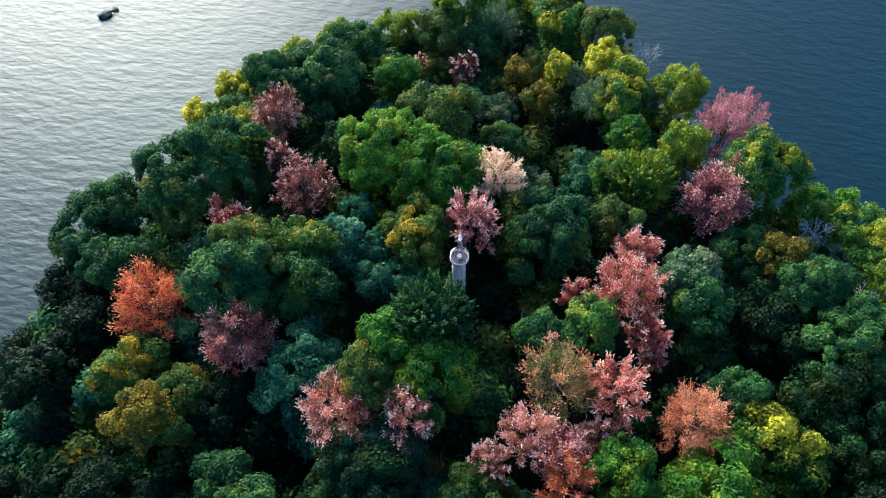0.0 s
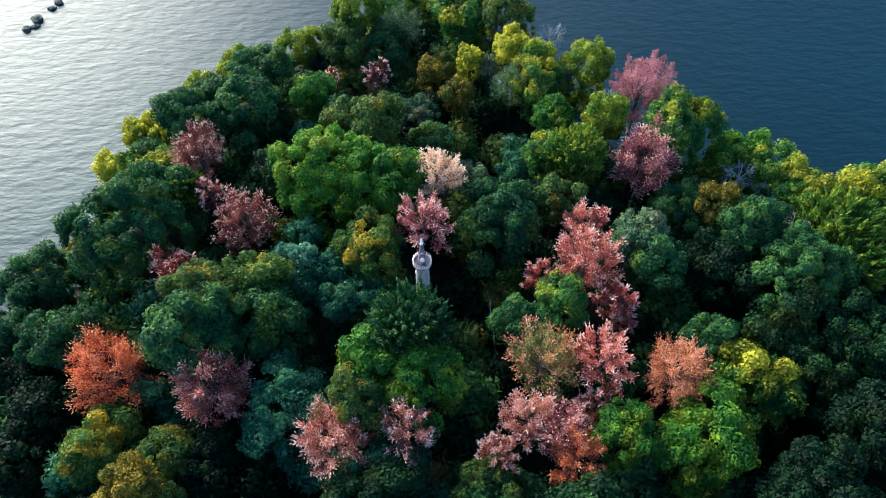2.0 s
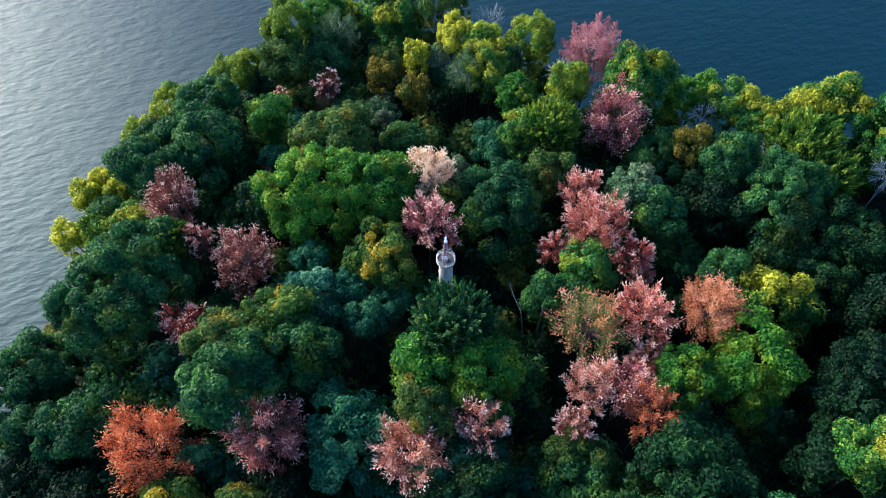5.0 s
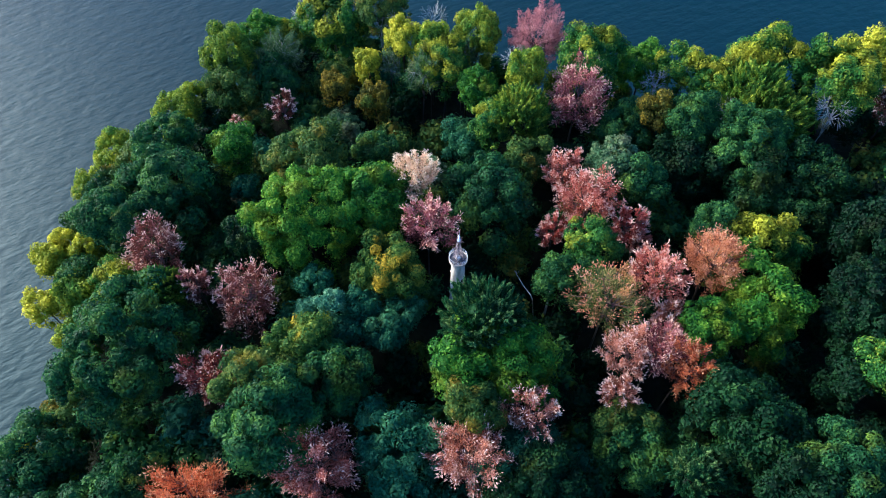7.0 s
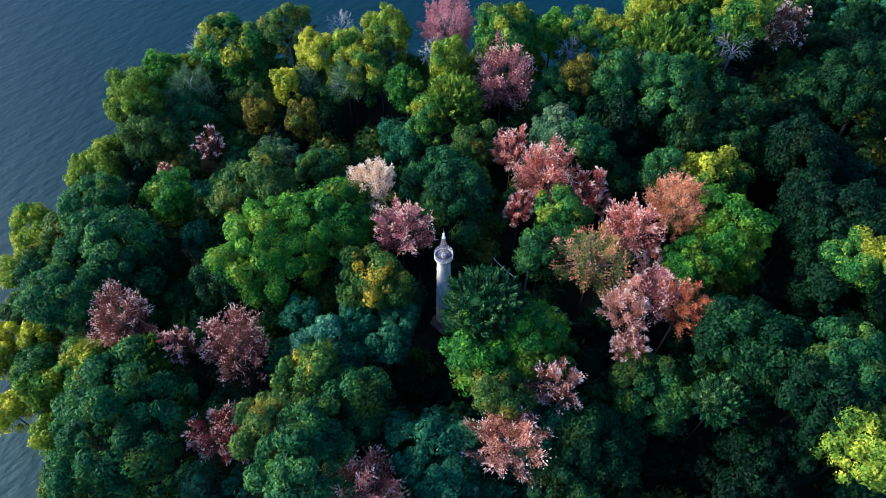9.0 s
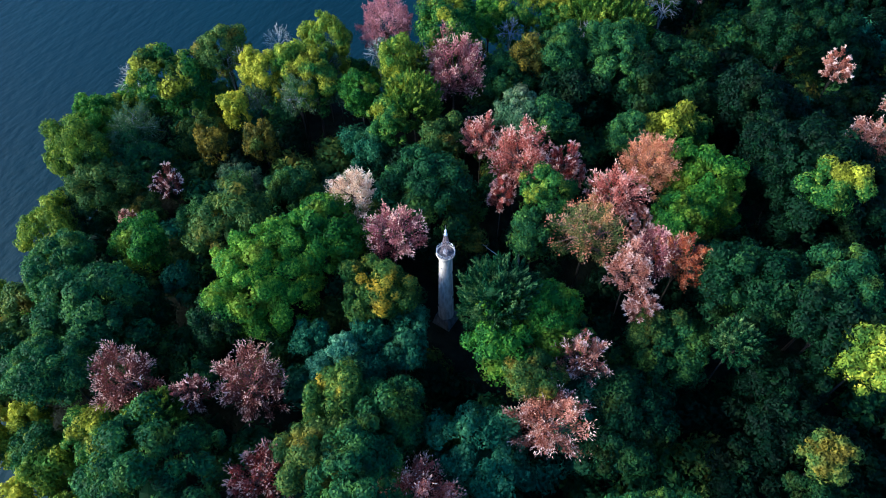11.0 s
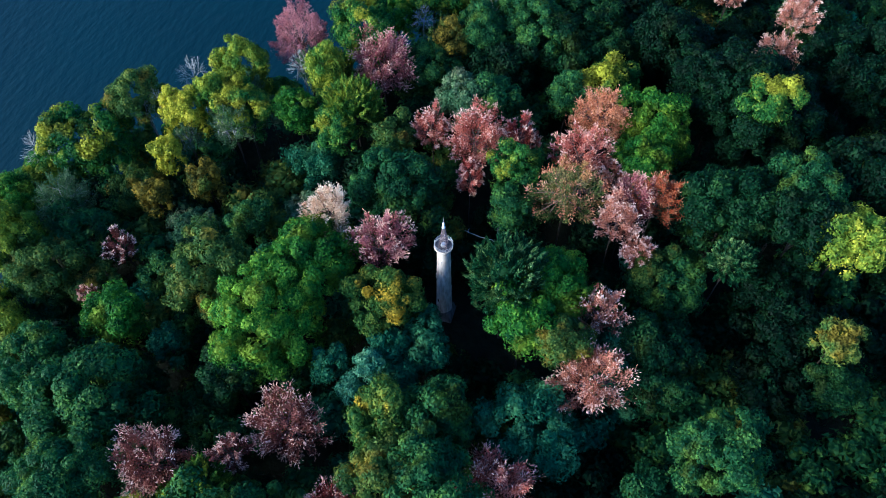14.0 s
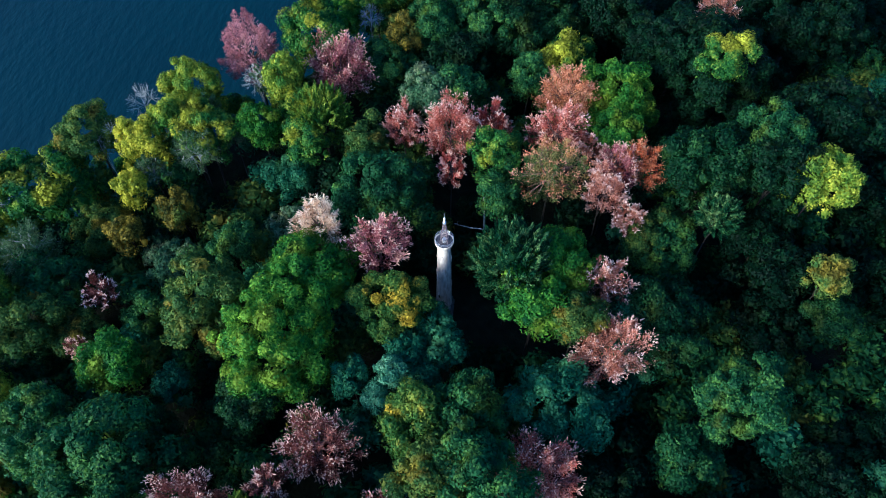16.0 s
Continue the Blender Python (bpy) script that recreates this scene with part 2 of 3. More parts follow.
def rod(bm, a, b, ra, rb, seg=6):
    """A tapered rod between two points, added to bm."""
    a, b = Vector(a), Vector(b)
    q = (b - a).to_track_quat("Z", "Y").to_matrix()
    rings = []
    for p, r in ((a, ra), (b, rb)):
        rings.append([bm.verts.new(p + q @ Vector((r * math.cos(2 * math.pi * k / seg), r * math.sin(2 * math.pi * k / seg), 0))) for k in range(seg)])
    for k in range(seg):
        bm.faces.new((rings[0][k], rings[0][(k + 1) % seg], rings[1][(k + 1) % seg], rings[1][k]))
    bm.faces.new(list(reversed(rings[0])))
    bm.faces.new(rings[1])


# ---- ground and lake ----
LAKE = -3.0
SHORE = np.array([(-92, -300), (-86, -60), (-77, -30), (-74, -8), (-71, 7), (-64.5, 20), (-62, 34), (-58.5, 46), (-50, 60), (-42, 67),
                  (-28, 71), (-16, 78), (-6, 85), (4, 86), (14, 79), (24, 69), (36, 56), (46, 46), (53, 35), (64, 31), (71, 24), (84, 19),
                  (97, 9), (120, 5), (160, -2), (300, -30), (320, -300)], float)


def shore_distance(x, y):
    """Metres from the shoreline, positive on land."""
    p = np.stack([np.asarray(x, float), np.asarray(y, float)], -1)
    best, inside = np.full(p.shape[:-1], 1e9), np.zeros(p.shape[:-1], bool)
    for a, c in zip(SHORE, np.roll(SHORE, -1, 0)):
        e = c - a
        u = np.clip(((p - a) @ e) / (e @ e), 0, 1)
        best = np.minimum(best, np.linalg.norm(p - a - u[..., None] * e, axis=-1))
        cross = (a[1] > p[..., 1]) != (c[1] > p[..., 1])
        with np.errstate(divide="ignore", invalid="ignore"):
            inside ^= cross & (p[..., 0] < (c[0] - a[0]) * (p[..., 1] - a[1]) / (c[1] - a[1]) + a[0])
    return np.where(inside, best, -best)


def ground_height(x, y):
    d = shore_distance(x, y)
    hill = np.clip(0.02 * np.asarray(x) - 0.03 * np.asarray(y), -2.5, 4.0)
    rise = np.clip(d / 22, 0, 1)
    land = LAKE + 0.2 + (hill - LAKE - 0.2) * rise ** 0.7
    return np.where(d > 0, land, LAKE + np.clip(d / 5, -1, 0) * 4)


def sheet(name, xs, ys, z, mat, smooth=True):
    X, Y = np.meshgrid(xs, ys)
    Z = z(X, Y)
    n, m = len(xs), len(ys)
    verts = np.stack([X.ravel(), Y.ravel(), Z.ravel()], 1).tolist()
    faces = [(j * n + i, j * n + i + 1, (j + 1) * n + i + 1, (j + 1) * n + i) for j in range(m - 1) for i in range(n - 1)]
    return new(name, mesh_of(name, verts, faces, mat, smooth))


gx = [-3000, -700, -250] + list(range(-110, 172, 3)) + [260, 500, 3000]
gy = [-3000, -700, -300] + list(range(-170, 112, 3)) + [250, 700, 3000]
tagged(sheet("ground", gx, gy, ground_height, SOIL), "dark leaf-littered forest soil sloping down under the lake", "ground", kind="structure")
tagged(sheet("water", [-3000, -300, 0, 300, 3000], [-3000, -300, 0, 300, 3000], lambda x, y: 0 * x + LAKE, WATER, False),
       "deep blue rippled lake water with evening sheen", "lake", kind="structure")


# ---- trees ----
rng = np.random.default_rng(7)
ICO = bmesh.new()
bmesh.ops.create_icosphere(ICO, subdivisions=1, radius=1.0)
CORE = bmesh.new()
bmesh.ops.create_icosphere(CORE, subdivisions=2, radius=1.0)
CORE_V = np.array([v.co[:] for v in CORE.verts])
CORE_F = np.array([[v.index for v in f.verts] for f in CORE.faces])
CORE.free()
ICO_V = np.array([v.co[:] for v in ICO.verts])
ICO_F = np.array([[v.index for v in f.verts] for f in ICO.faces])
ICO.free()


def unit(v):
    return v / np.maximum(np.linalg.norm(v, axis=-1, keepdims=True), 1e-9)


def streaks(at, way, length, width, out_v, out_f):
    """Narrow leaves that point along their way."""
    n = len(at)
    side = unit(np.cross(way, rng.normal(size=(n, 3))))
    l, w = (length * rng.uniform(0.6, 1.3, n))[:, None], (width * rng.uniform(0.7, 1.3, n))[:, None]
    quad = np.stack([at - way * l * 0.5, at + side * w * 0.5, at + way * l * 0.5, at - side * w * 0.5], 1)
    base = len(out_v) and sum(len(v) for v in out_v) or 0
    out_v.append(quad.reshape(-1, 3))
    out_f.append(np.arange(4 * n).reshape(-1, 4) + base)


def dome(count, low=-0.45):
    """Even, jittered directions over the upper part of a ball."""
    k = np.arange(count) + 0.5
    z = 1 - (1 - low) * k / count
    a = k * 2.39996 + rng.normal(0, 0.25, count)
    z = np.clip(z + rng.normal(0, 0.05, count), low, 1)
    s = np.sqrt(np.clip(1 - z * z, 0, 1))
    return np.stack([s * np.cos(a), s * np.sin(a), z], 1)


def leaf_shell(centre, size, facing, leaf, cover, out_v):
    """Three-cornered leaves over the outer side of a clump, in small ragged bunches. Returns how many."""
    m = max(10, int(cover * 9.0 * size * size / (0.43 * leaf * leaf)))
    k = np.arange(m) + 0.5
    z = 1 - 2 * k / m
    a = k * 2.39996 + rng.uniform(0, 6.28)
    q = np.sqrt(np.clip(1 - z * z, 0, 1))
    n = unit(np.stack([q * np.cos(a), q * np.sin(a), z], 1) + rng.normal(0, 0.09, (m, 3)))
    n = n[(n @ facing > -0.3) | (n[:, 2] > 0.45)]
    m = len(n)
    ph = rng.uniform(0, 6.28, 3)
    bunch = np.sin(4.6 * n[:, 0] + ph[0]) * np.sin(4.6 * n[:, 1] + ph[1]) + np.sin(4.2 * n[:, 2] + ph[2] + 3 * n[:, 0])
    at = centre + n * (size * (0.95 + 0.1 * bunch + rng.normal(0, 0.08, m)))[:, None] * np.array([1, 1, 0.9])
    face = unit(n + rng.normal(0, 0.42, (m, 3)) + np.array([0, 0, 0.12]))
    side = unit(np.cross(face, rng.normal(size=(m, 3))))
    along = np.cross(face, side)
    l = (leaf * rng.uniform(0.6, 1.35, m))[:, None]
    out_v.append(np.stack([at - along * l * 0.5 - side * l * 0.42, at - along * l * 0.5 + side * l * 0.42, at + along * l * 0.66 + face * l * 0.2], 1).reshape(-1, 3))
    return m


def lobed_crown(name, radius, lobe, leaf=0.36, cover=1.15, squash=0.82):
    """A crown of rounded leaf clumps over an uneven dome, with gaps between the clumps."""
    count = int(2.3 * (radius / lobe) ** 2)
    d = dome(count, -0.72)
    ph = rng.uniform(0, 6.28, 3)
    az = np.arctan2(d[:, 1], d[:, 0])
    uneven = 0.86 + 0.12 * np.sin(2 * az + ph[0]) + 0.1 * np.sin(3 * az + ph[1] + 3 * d[:, 2]) + 0.06 * np.sin(5 * az + ph[2] - 4 * d[:, 2]) + rng.normal(0, 0.1, count)
    centre = d * (radius - lobe * 0.75) * uneven[:, None] * np.array([1, 1, squash])
    centre[:, 2] *= np.where(d[:, 2] < 0, 2.3, 1.0)
    size = lobe * np.clip(np.exp(rng.normal(0, 0.38, count)), 0.45, 1.7)
    V = [CORE_V * radius * 0.3 * np.array([1, 1, squash]) * rng.uniform(0.85, 1.1, (len(CORE_V), 1)) - np.array([0, 0, 0.35 * radius])]
    tris, base = [CORE_F], len(CORE_V)
    for c, s in zip(centre, size):
        V.append(ICO_V * s * 0.62 * rng.uniform(0.85, 1.12, (len(ICO_V), 1)) * np.array([1, 1, 0.85]) + c)
        tris.append(ICO_F + base)
        base += len(ICO_V)
    made = 0
    for c, s, dd in zip(centre, size, d):
        made += leaf_shell(c, s, dd, leaf, cover * (1.0 if dd[2] > -0.15 else 0.35), V)
    tris.append(np.arange(3 * made).reshape(-1, 3) + base)
    return mesh_of(name, np.concatenate(V).tolist(), np.concatenate(tris).tolist(), LEAVES["G"])


def shoot_crown(name, radius, shoots, leaves=46, leaf=0.66, squash=0.85):
    """A crown of upright leafy shoots that end in points."""
    V, tris, F = [], [], []
    V.append(CORE_V * radius * 0.4 * np.array([1, 1, squash]) * rng.uniform(0.85, 1.1, (len(CORE_V), 1)))
    tris.append(CORE_F)
    for dd in dome(shoots, -0.6):
        tip = dd * radius * rng.uniform(0.8, 1.06) * np.array([1, 1, squash * (1.7 if dd[2] < 0 else 1.0)])
        way = unit(dd * 0.8 + np.array([0, 0, 0.55]) + rng.normal(0, 0.2, 3))
        u = rng.uniform(0, 1, leaves) ** 0.7
        at = tip - way * (u * radius * 0.3)[:, None] + unit(rng.normal(size=(leaves, 3))) * (0.05 + 0.42 * u)[:, None]
        streaks(at, unit(way + rng.normal(0, 0.3, (leaves, 3))), leaf, leaf * 0.28, V, F)
    faces = [tuple(t) for a in tris for t in a.tolist()] + [tuple(q) for a in F for q in a.tolist()]
    return mesh_of(name, np.concatenate(V).tolist(), faces, LEAVES["K"], True)


def open_tree(radius, plumes, leaves=150, leaf=0.24, squash=1.2):
    """An open crown of leafy plumes: branch mesh, loose leaf mesh and pale spray mesh, about the crown's middle. No leaves: bare twigs alone."""
    bm = bmesh.new()
    rod(bm, (0, 0, -radius * 0.75), (0, 0, -radius * 0.1), radius * 0.055, radius * 0.035, 5)
    limbs = []
    for k in range(9):
        a = 2 * math.pi * k / 9 + rng.uniform(-0.3, 0.3)
        z = rng.uniform(0.0, 0.5)
        e = Vector((math.cos(a) * radius * (0.5 - 0.3 * z), math.sin(a) * radius * (0.5 - 0.3 * z), radius * (z * 0.9 - 0.05)))
        rod(bm, (0, 0, radius * rng.uniform(-0.55, -0.15)), e, radius * 0.03, radius * 0.016, 4)
        limbs.append(e)
    V, F, SV, SF = [], [], [], []
    wave = rng.uniform(0, 6.28, 2)
    for dd in dome(plumes, -0.55):
        az = math.atan2(dd[1], dd[0])
        reach = rng.uniform(0.72, 1.08) * (0.93 + 0.1 * math.sin(2 * az + wave[0]) + 0.09 * math.sin(3 * az + wave[1]))
        tip = dd * radius * reach * np.array([1, 1, squash])
        near = min(limbs, key=lambda e: (e - Vector(tip)).length)
        rod(bm, near, tip, radius * 0.009, 0.02, 3)
        if not leaves:
            for k in range(2):
                mid = np.array(near) * 0.45 + tip * 0.55
                rod(bm, mid, mid + unit(dd + rng.normal(0, 0.5, 3)) * radius * 0.33, radius * 0.006, 0.015, 3)
            continue
        way = unit(dd * 0.75 + np.array([0, 0, 0.6]) + rng.normal(0, 0.15, 3))
        length, width = radius * rng.uniform(0.42, 0.62), radius * rng.uniform(0.13, 0.19)
        m = int(leaves * rng.uniform(0.6, 1.25))
        u = rng.uniform(0, 1, m) ** 0.75
        off = unit(rng.normal(size=(m, 3))) * (width * (0.3 + 0.85 * np.sin(math.pi * np.clip(u, 0.05, 1) ** 0.8)) * rng.uniform(0.35, 1.05, m))[:, None]
        streaks(tip - way * ((1 - u) * length)[:, None] + off, unit(way + off / width * 0.5 + rng.normal(0, 0.42, (m, 3))), leaf * 1.4, leaf * 0.5, V, F)
        # pale young leaves at the plume's end
        if rng.uniform() < 0.9:
            m = int(rng.integers(10, 34))
            out = unit(way + rng.normal(0, 0.55, (m, 3)))
            streaks(tip - way * (rng.uniform(0, 0.4, m) ** 1.5 * length)[:, None] + out * (width * rng.uniform(0.6, 1.35, m))[:, None], out, 0.46, 0.12, SV, SF)
    me = bpy.data.meshes.new("branches")
    bm.to_mesh(me)
    bm.free()
    me.materials.append(ROSE_BARK)
    if not leaves:
        return me, None, None
    quads = lambda f: [tuple(q) for a in f for q in a.tolist()]
    crown = mesh_of("open_crown", np.concatenate(V).tolist(), quads(F), LEAVES["Pr"])
    return me, crown, mesh_of("leaf_sprays", np.concatenate(SV).tolist(), quads(SF), SPRAY)


def trunk_mesh(lean):
    """A trunk of unit height with limbs that part below the crown."""
    bm = bmesh.new()
    pts = [(0, 0, 0), (0.1 * lean, 0.05, 0.3), (0.05, 0.1 * lean, 0.62), (0.02, 0, 0.95)]
    rad = [0.085, 0.06, 0.05, 0.022]
    for k in range(3):
        rod(bm, pts[k], pts[k + 1], rad[k], rad[k + 1], 7)
    for k in range(5):
        a = 2 * math.pi * k / 5 + lean
        rod(bm, pts[2], (0.3 * math.cos(a), 0.3 * math.sin(a), 0.9 + 0.05 * (k % 2)), 0.026, 0.01, 5)
    me = bpy.data.meshes.new("trunk")
    bm.to_mesh(me)
    bm.free()
    me.materials.append(BARK)
    return me


TRUNKS = [trunk_mesh(0.4), trunk_mesh(-0.7)]
CROWNS = {3.0: [lobed_crown("crown", 3.0, 0.85, 0.34) for _ in range(4)], 4.8: [lobed_crown("crown", 4.8, 1.1) for _ in range(5)],
          6.6: [lobed_crown("crown", 6.6, 1.2) for _ in range(5)], 10.5: [lobed_crown("crown", 10.5, 1.3, 0.38) for _ in range(2)]}
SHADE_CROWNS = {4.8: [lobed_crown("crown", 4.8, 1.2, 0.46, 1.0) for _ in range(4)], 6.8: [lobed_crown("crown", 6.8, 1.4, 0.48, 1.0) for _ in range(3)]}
SHOOTS = {4.2: [shoot_crown("crown", 4.2, 200) for _ in range(2)], 5.7: [shoot_crown("crown", 5.7, 320) for _ in range(2)]}
OPEN = {2.8: [open_tree(2.8, 34) for _ in range(3)], 4.4: [open_tree(4.4, 56) for _ in range(4)], 6.0: [open_tree(6.0, 78, 190, 0.26) for _ in range(3)]}
BARE = {3.0: [open_tree(3.0, 70, 0, 0.1, 1.05), open_tree(3.0, 60, 0, 0.1, 1.2)]}

LABELS = {
    "G": "deep green broadleaf tree with a dense rounded crown", "D": "dark green tree in the lower canopy with shade put into its leaf colour",
    "E": "dark green broadleaf tree with a full rounded crown", "V": "yellow-green tree with upright feathery shoots",
    "T": "blue-green tree with a dense clumped crown", "M": "pale mint-green tree with bright leaf clumps",
    "L": "fresh bright green tree with a lobed leafy crown", "Y": "yellow-green tree with sunlit leaf clumps",
    "W": "lemon-yellow leaved tree catching the low sun", "O": "olive green tree with a dull leafy crown",
    "U": "small amber-yellow turning tree with green patches",
    "H": "green tree with yellow leaf tips, the sunlight put into their colour", "A": "green tree turning amber and orange on top", "S": "grey-green tree with thin pale foliage",
    "K": "glossy green tree with upright pale-tipped shoots", "Pr": "rose-pink leaved tree with pale sprays on open branches",
    "Pd": "dark red leaved tree with an open crown", "Pv": "mauve-pink tree with thin leaves and pale tufts",
    "Ps": "salmon-pink tree with many pale leaf sprays", "Po": "orange-red leaved tree with pale-tipped twigs",
    "Pt": "apricot-orange tree with pale-tipped upright twigs",
    "Pc": "cream-pink tree with a pale glowing crown", "Pm": "faded mauve tree with thin leaves and long white sprays", "Pa": "thinning tan and green tree with bare pale twigs",
    "N": "thin grey-green tree with bare bleached twigs showing",
    "Ph": "dusty pink tree of fine twigs on the lake shore", "B": "bare dead tree with bleached grey branches",
}
PLANTED = []


def nearest(table, r):
    key = min(table, key=lambda k: abs(k - r))
    return key, table[key]


def plant(kind, x, y, z, r):
    """A tree at x, y whose crown of radius r has its middle at height z."""
    ground = float(ground_height(x, y))
    n = len(PLANTED)
    PLANTED.append((x, y, r))
    pink, bare, thin = kind[0] == "P", kind == "B", kind == "N"
    name = "dead_tree" if bare else "pink_tree" if pink else "tree"
    tree = tagged(new(name), LABELS[kind], "dead tree" if bare else "tree", "trees of the wooded shore")
    tree.location = (x, y, ground)
    h, turn = z - ground, n * 2.4
    if pink or bare or thin:
        key, made = nearest(BARE if bare else OPEN, r)
        branches, crown, spray = made[n % len(made)]
        s = r / key
        child("trunk", TRUNKS[n % 2], tree, GREY_BARK if bare else BARK, (0, 0, -0.3), (r * 0.5, r * 0.5, h + 0.3 - r * 0.2), turn)
        child("branch_work", branches, tree, GREY_BARK if bare or thin else ROSE_BARK, (0, 0, h), (s, s, s), turn)
        if not bare:
            child("crown", crown, tree, LEAVES[kind], (0, 0, h), (s, s, s), turn)
            if kind != "Ph":
                child("leaf_sprays", spray, tree, WHITE_SPRAY if kind in ("Pm", "Ps") else LEAVES["S"] if thin else LEAVES["Pt"] if kind == "Po" else CREAM_SPRAY if kind == "Pc" else APRICOT_SPRAY if kind in ("Po", "Pa", "Pt") else SPRAY, (0, 0, h), (s, s, s), turn, "grey-green leaf sprays at the twig ends" if thin else "pale leaf sprays at the twig ends")
        return tree
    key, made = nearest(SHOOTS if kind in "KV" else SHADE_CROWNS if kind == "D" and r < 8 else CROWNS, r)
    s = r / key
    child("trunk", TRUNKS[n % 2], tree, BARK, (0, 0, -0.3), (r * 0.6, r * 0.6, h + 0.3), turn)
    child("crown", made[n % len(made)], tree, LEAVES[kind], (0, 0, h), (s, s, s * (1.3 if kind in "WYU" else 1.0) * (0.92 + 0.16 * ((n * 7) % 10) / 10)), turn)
    return tree


# amber
plant("A", -8.8, 7.4, 16.4, 6.3)
plant("U", 7.9, 48.7, 12.6, 3.4)
plant("U", 2.3, 56.6, 12, 3.2)
plant("U", 52.8, 14.1, 16.8, 4.3)
plant("A", -48.9, -24.4, 10, 6.7)
plant("U", -40.3, -33.1, 18.1, 4.3)
plant("O", 2.5, -60.7, 19.4, 3.6)
# bare
plant("B", 17.6, 65.4, 15.6, 2.6)
plant("B", 59.4, 22.5, 15.2, 2.9)
plant("B", 64.2, 7.9, 17.4, 3.2)
# shaded; D carries its shade in the leaf colour
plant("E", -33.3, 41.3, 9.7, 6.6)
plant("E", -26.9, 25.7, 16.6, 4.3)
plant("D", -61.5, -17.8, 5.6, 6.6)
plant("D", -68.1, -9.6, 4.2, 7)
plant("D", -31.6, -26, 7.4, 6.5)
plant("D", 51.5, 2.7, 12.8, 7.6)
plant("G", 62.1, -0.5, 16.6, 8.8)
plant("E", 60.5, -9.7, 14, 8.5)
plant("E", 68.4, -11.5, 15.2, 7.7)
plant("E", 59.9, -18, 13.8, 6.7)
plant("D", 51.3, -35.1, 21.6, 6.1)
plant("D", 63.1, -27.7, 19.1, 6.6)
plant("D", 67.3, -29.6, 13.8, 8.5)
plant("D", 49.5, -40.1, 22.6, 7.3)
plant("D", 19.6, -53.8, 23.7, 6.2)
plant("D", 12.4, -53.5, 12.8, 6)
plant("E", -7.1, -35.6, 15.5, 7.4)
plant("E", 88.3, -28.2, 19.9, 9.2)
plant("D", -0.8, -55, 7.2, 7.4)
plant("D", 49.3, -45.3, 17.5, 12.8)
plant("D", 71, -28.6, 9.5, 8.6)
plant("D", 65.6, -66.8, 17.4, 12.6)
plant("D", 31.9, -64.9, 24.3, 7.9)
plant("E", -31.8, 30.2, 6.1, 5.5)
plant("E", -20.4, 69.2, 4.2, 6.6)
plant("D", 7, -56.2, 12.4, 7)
# deep green
plant("G", -36.1, 45.3, 14.6, 8.3)
plant("G", -51, 15.4, 13.5, 11.6)
plant("G", 2.3, 37.3, 11.3, 4.1)
plant("G", 57.1, 9.2, 17.8, 6.2)
plant("G", 48.2, 16.7, 13.5, 6.1)
plant("G", 13.9, 13.2, 15.7, 7.9)
plant("G", -61.6, -4.7, 8.8, 6.5)
plant("G", -71.6, 1.3, 6, 8)
plant("G", -25.3, -5.9, 14.9, 7.3)
plant("G", 15.3, -8.1, 16.3, 4.7)
plant("L", 27.7, -27.9, 20.6, 4.6)
plant("G", 44.4, -12, 17.4, 4)
plant("G", 39.3, 2.5, 16.7, 5.3)
plant("G", 9.9, -36.4, 12.8, 7)
plant("E", 23.3, -45.6, 21.5, 6.5)
plant("G", 26.1, -53.1, 24.9, 6.2)
plant("G", -19.1, -45, 18.3, 6.5)
plant("E", -2.1, -62.2, 14.3, 4.2)
plant("E", 21.1, -42.6, 20.9, 8.4)
# yellow tipped; on H the yellow is sunlight put into the colour
plant("Y", -14, 75.4, 13.6, 6)
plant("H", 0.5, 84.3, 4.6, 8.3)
plant("O", -16.3, 67.8, 11, 6.4)
plant("G", -34, 56.6, 13.7, 6.4)
plant("G", -7.6, 66.7, 10.6, 5.6)
plant("H", -50.2, 29.9, 12, 4.6)
plant("G", -46.6, 41, 15.5, 6.4)
plant("H", 24.1, 48.2, 16.1, 6.2)
plant("N", 18.6, 47.6, 16, 4)
plant("V", 28.8, 26.4, 18.2, 6)
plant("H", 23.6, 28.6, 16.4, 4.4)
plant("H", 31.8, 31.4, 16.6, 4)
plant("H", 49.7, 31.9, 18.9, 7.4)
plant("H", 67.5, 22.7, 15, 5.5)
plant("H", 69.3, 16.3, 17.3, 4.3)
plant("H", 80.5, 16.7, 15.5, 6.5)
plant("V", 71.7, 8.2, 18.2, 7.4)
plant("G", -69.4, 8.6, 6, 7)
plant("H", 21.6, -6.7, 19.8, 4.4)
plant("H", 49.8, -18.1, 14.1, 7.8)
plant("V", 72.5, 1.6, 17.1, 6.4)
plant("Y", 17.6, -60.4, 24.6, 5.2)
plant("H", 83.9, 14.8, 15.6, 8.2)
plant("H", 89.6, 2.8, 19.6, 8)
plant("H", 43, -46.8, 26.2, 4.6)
# glossy shoots
plant("V", -43.5, 21.6, 16.4, 4.4)
plant("K", -2.1, -10.9, 22.5, 6.8)
plant("K", 11.4, -43.9, 21, 3.8)
# fresh green
plant("L", -5.7, 83.2, 9.1, 6.1)
plant("L", -22.6, 48.9, 13.9, 4.9)
plant("L", -17.4, 23.4, 17.1, 9.7)
plant("L", -6.1, 21.8, 17.1, 7.7)
plant("L", 26.2, 37.8, 16.7, 4.1)
plant("L", 62.3, 29.7, 12.4, 6.2)
plant("G", -35.3, -8.9, 18.4, 8)
plant("L", -7.7, -15, 20, 5.6)
plant("L", -0.8, -17, 19, 6.8)
plant("L", 38.9, -28.4, 18.1, 7.4)
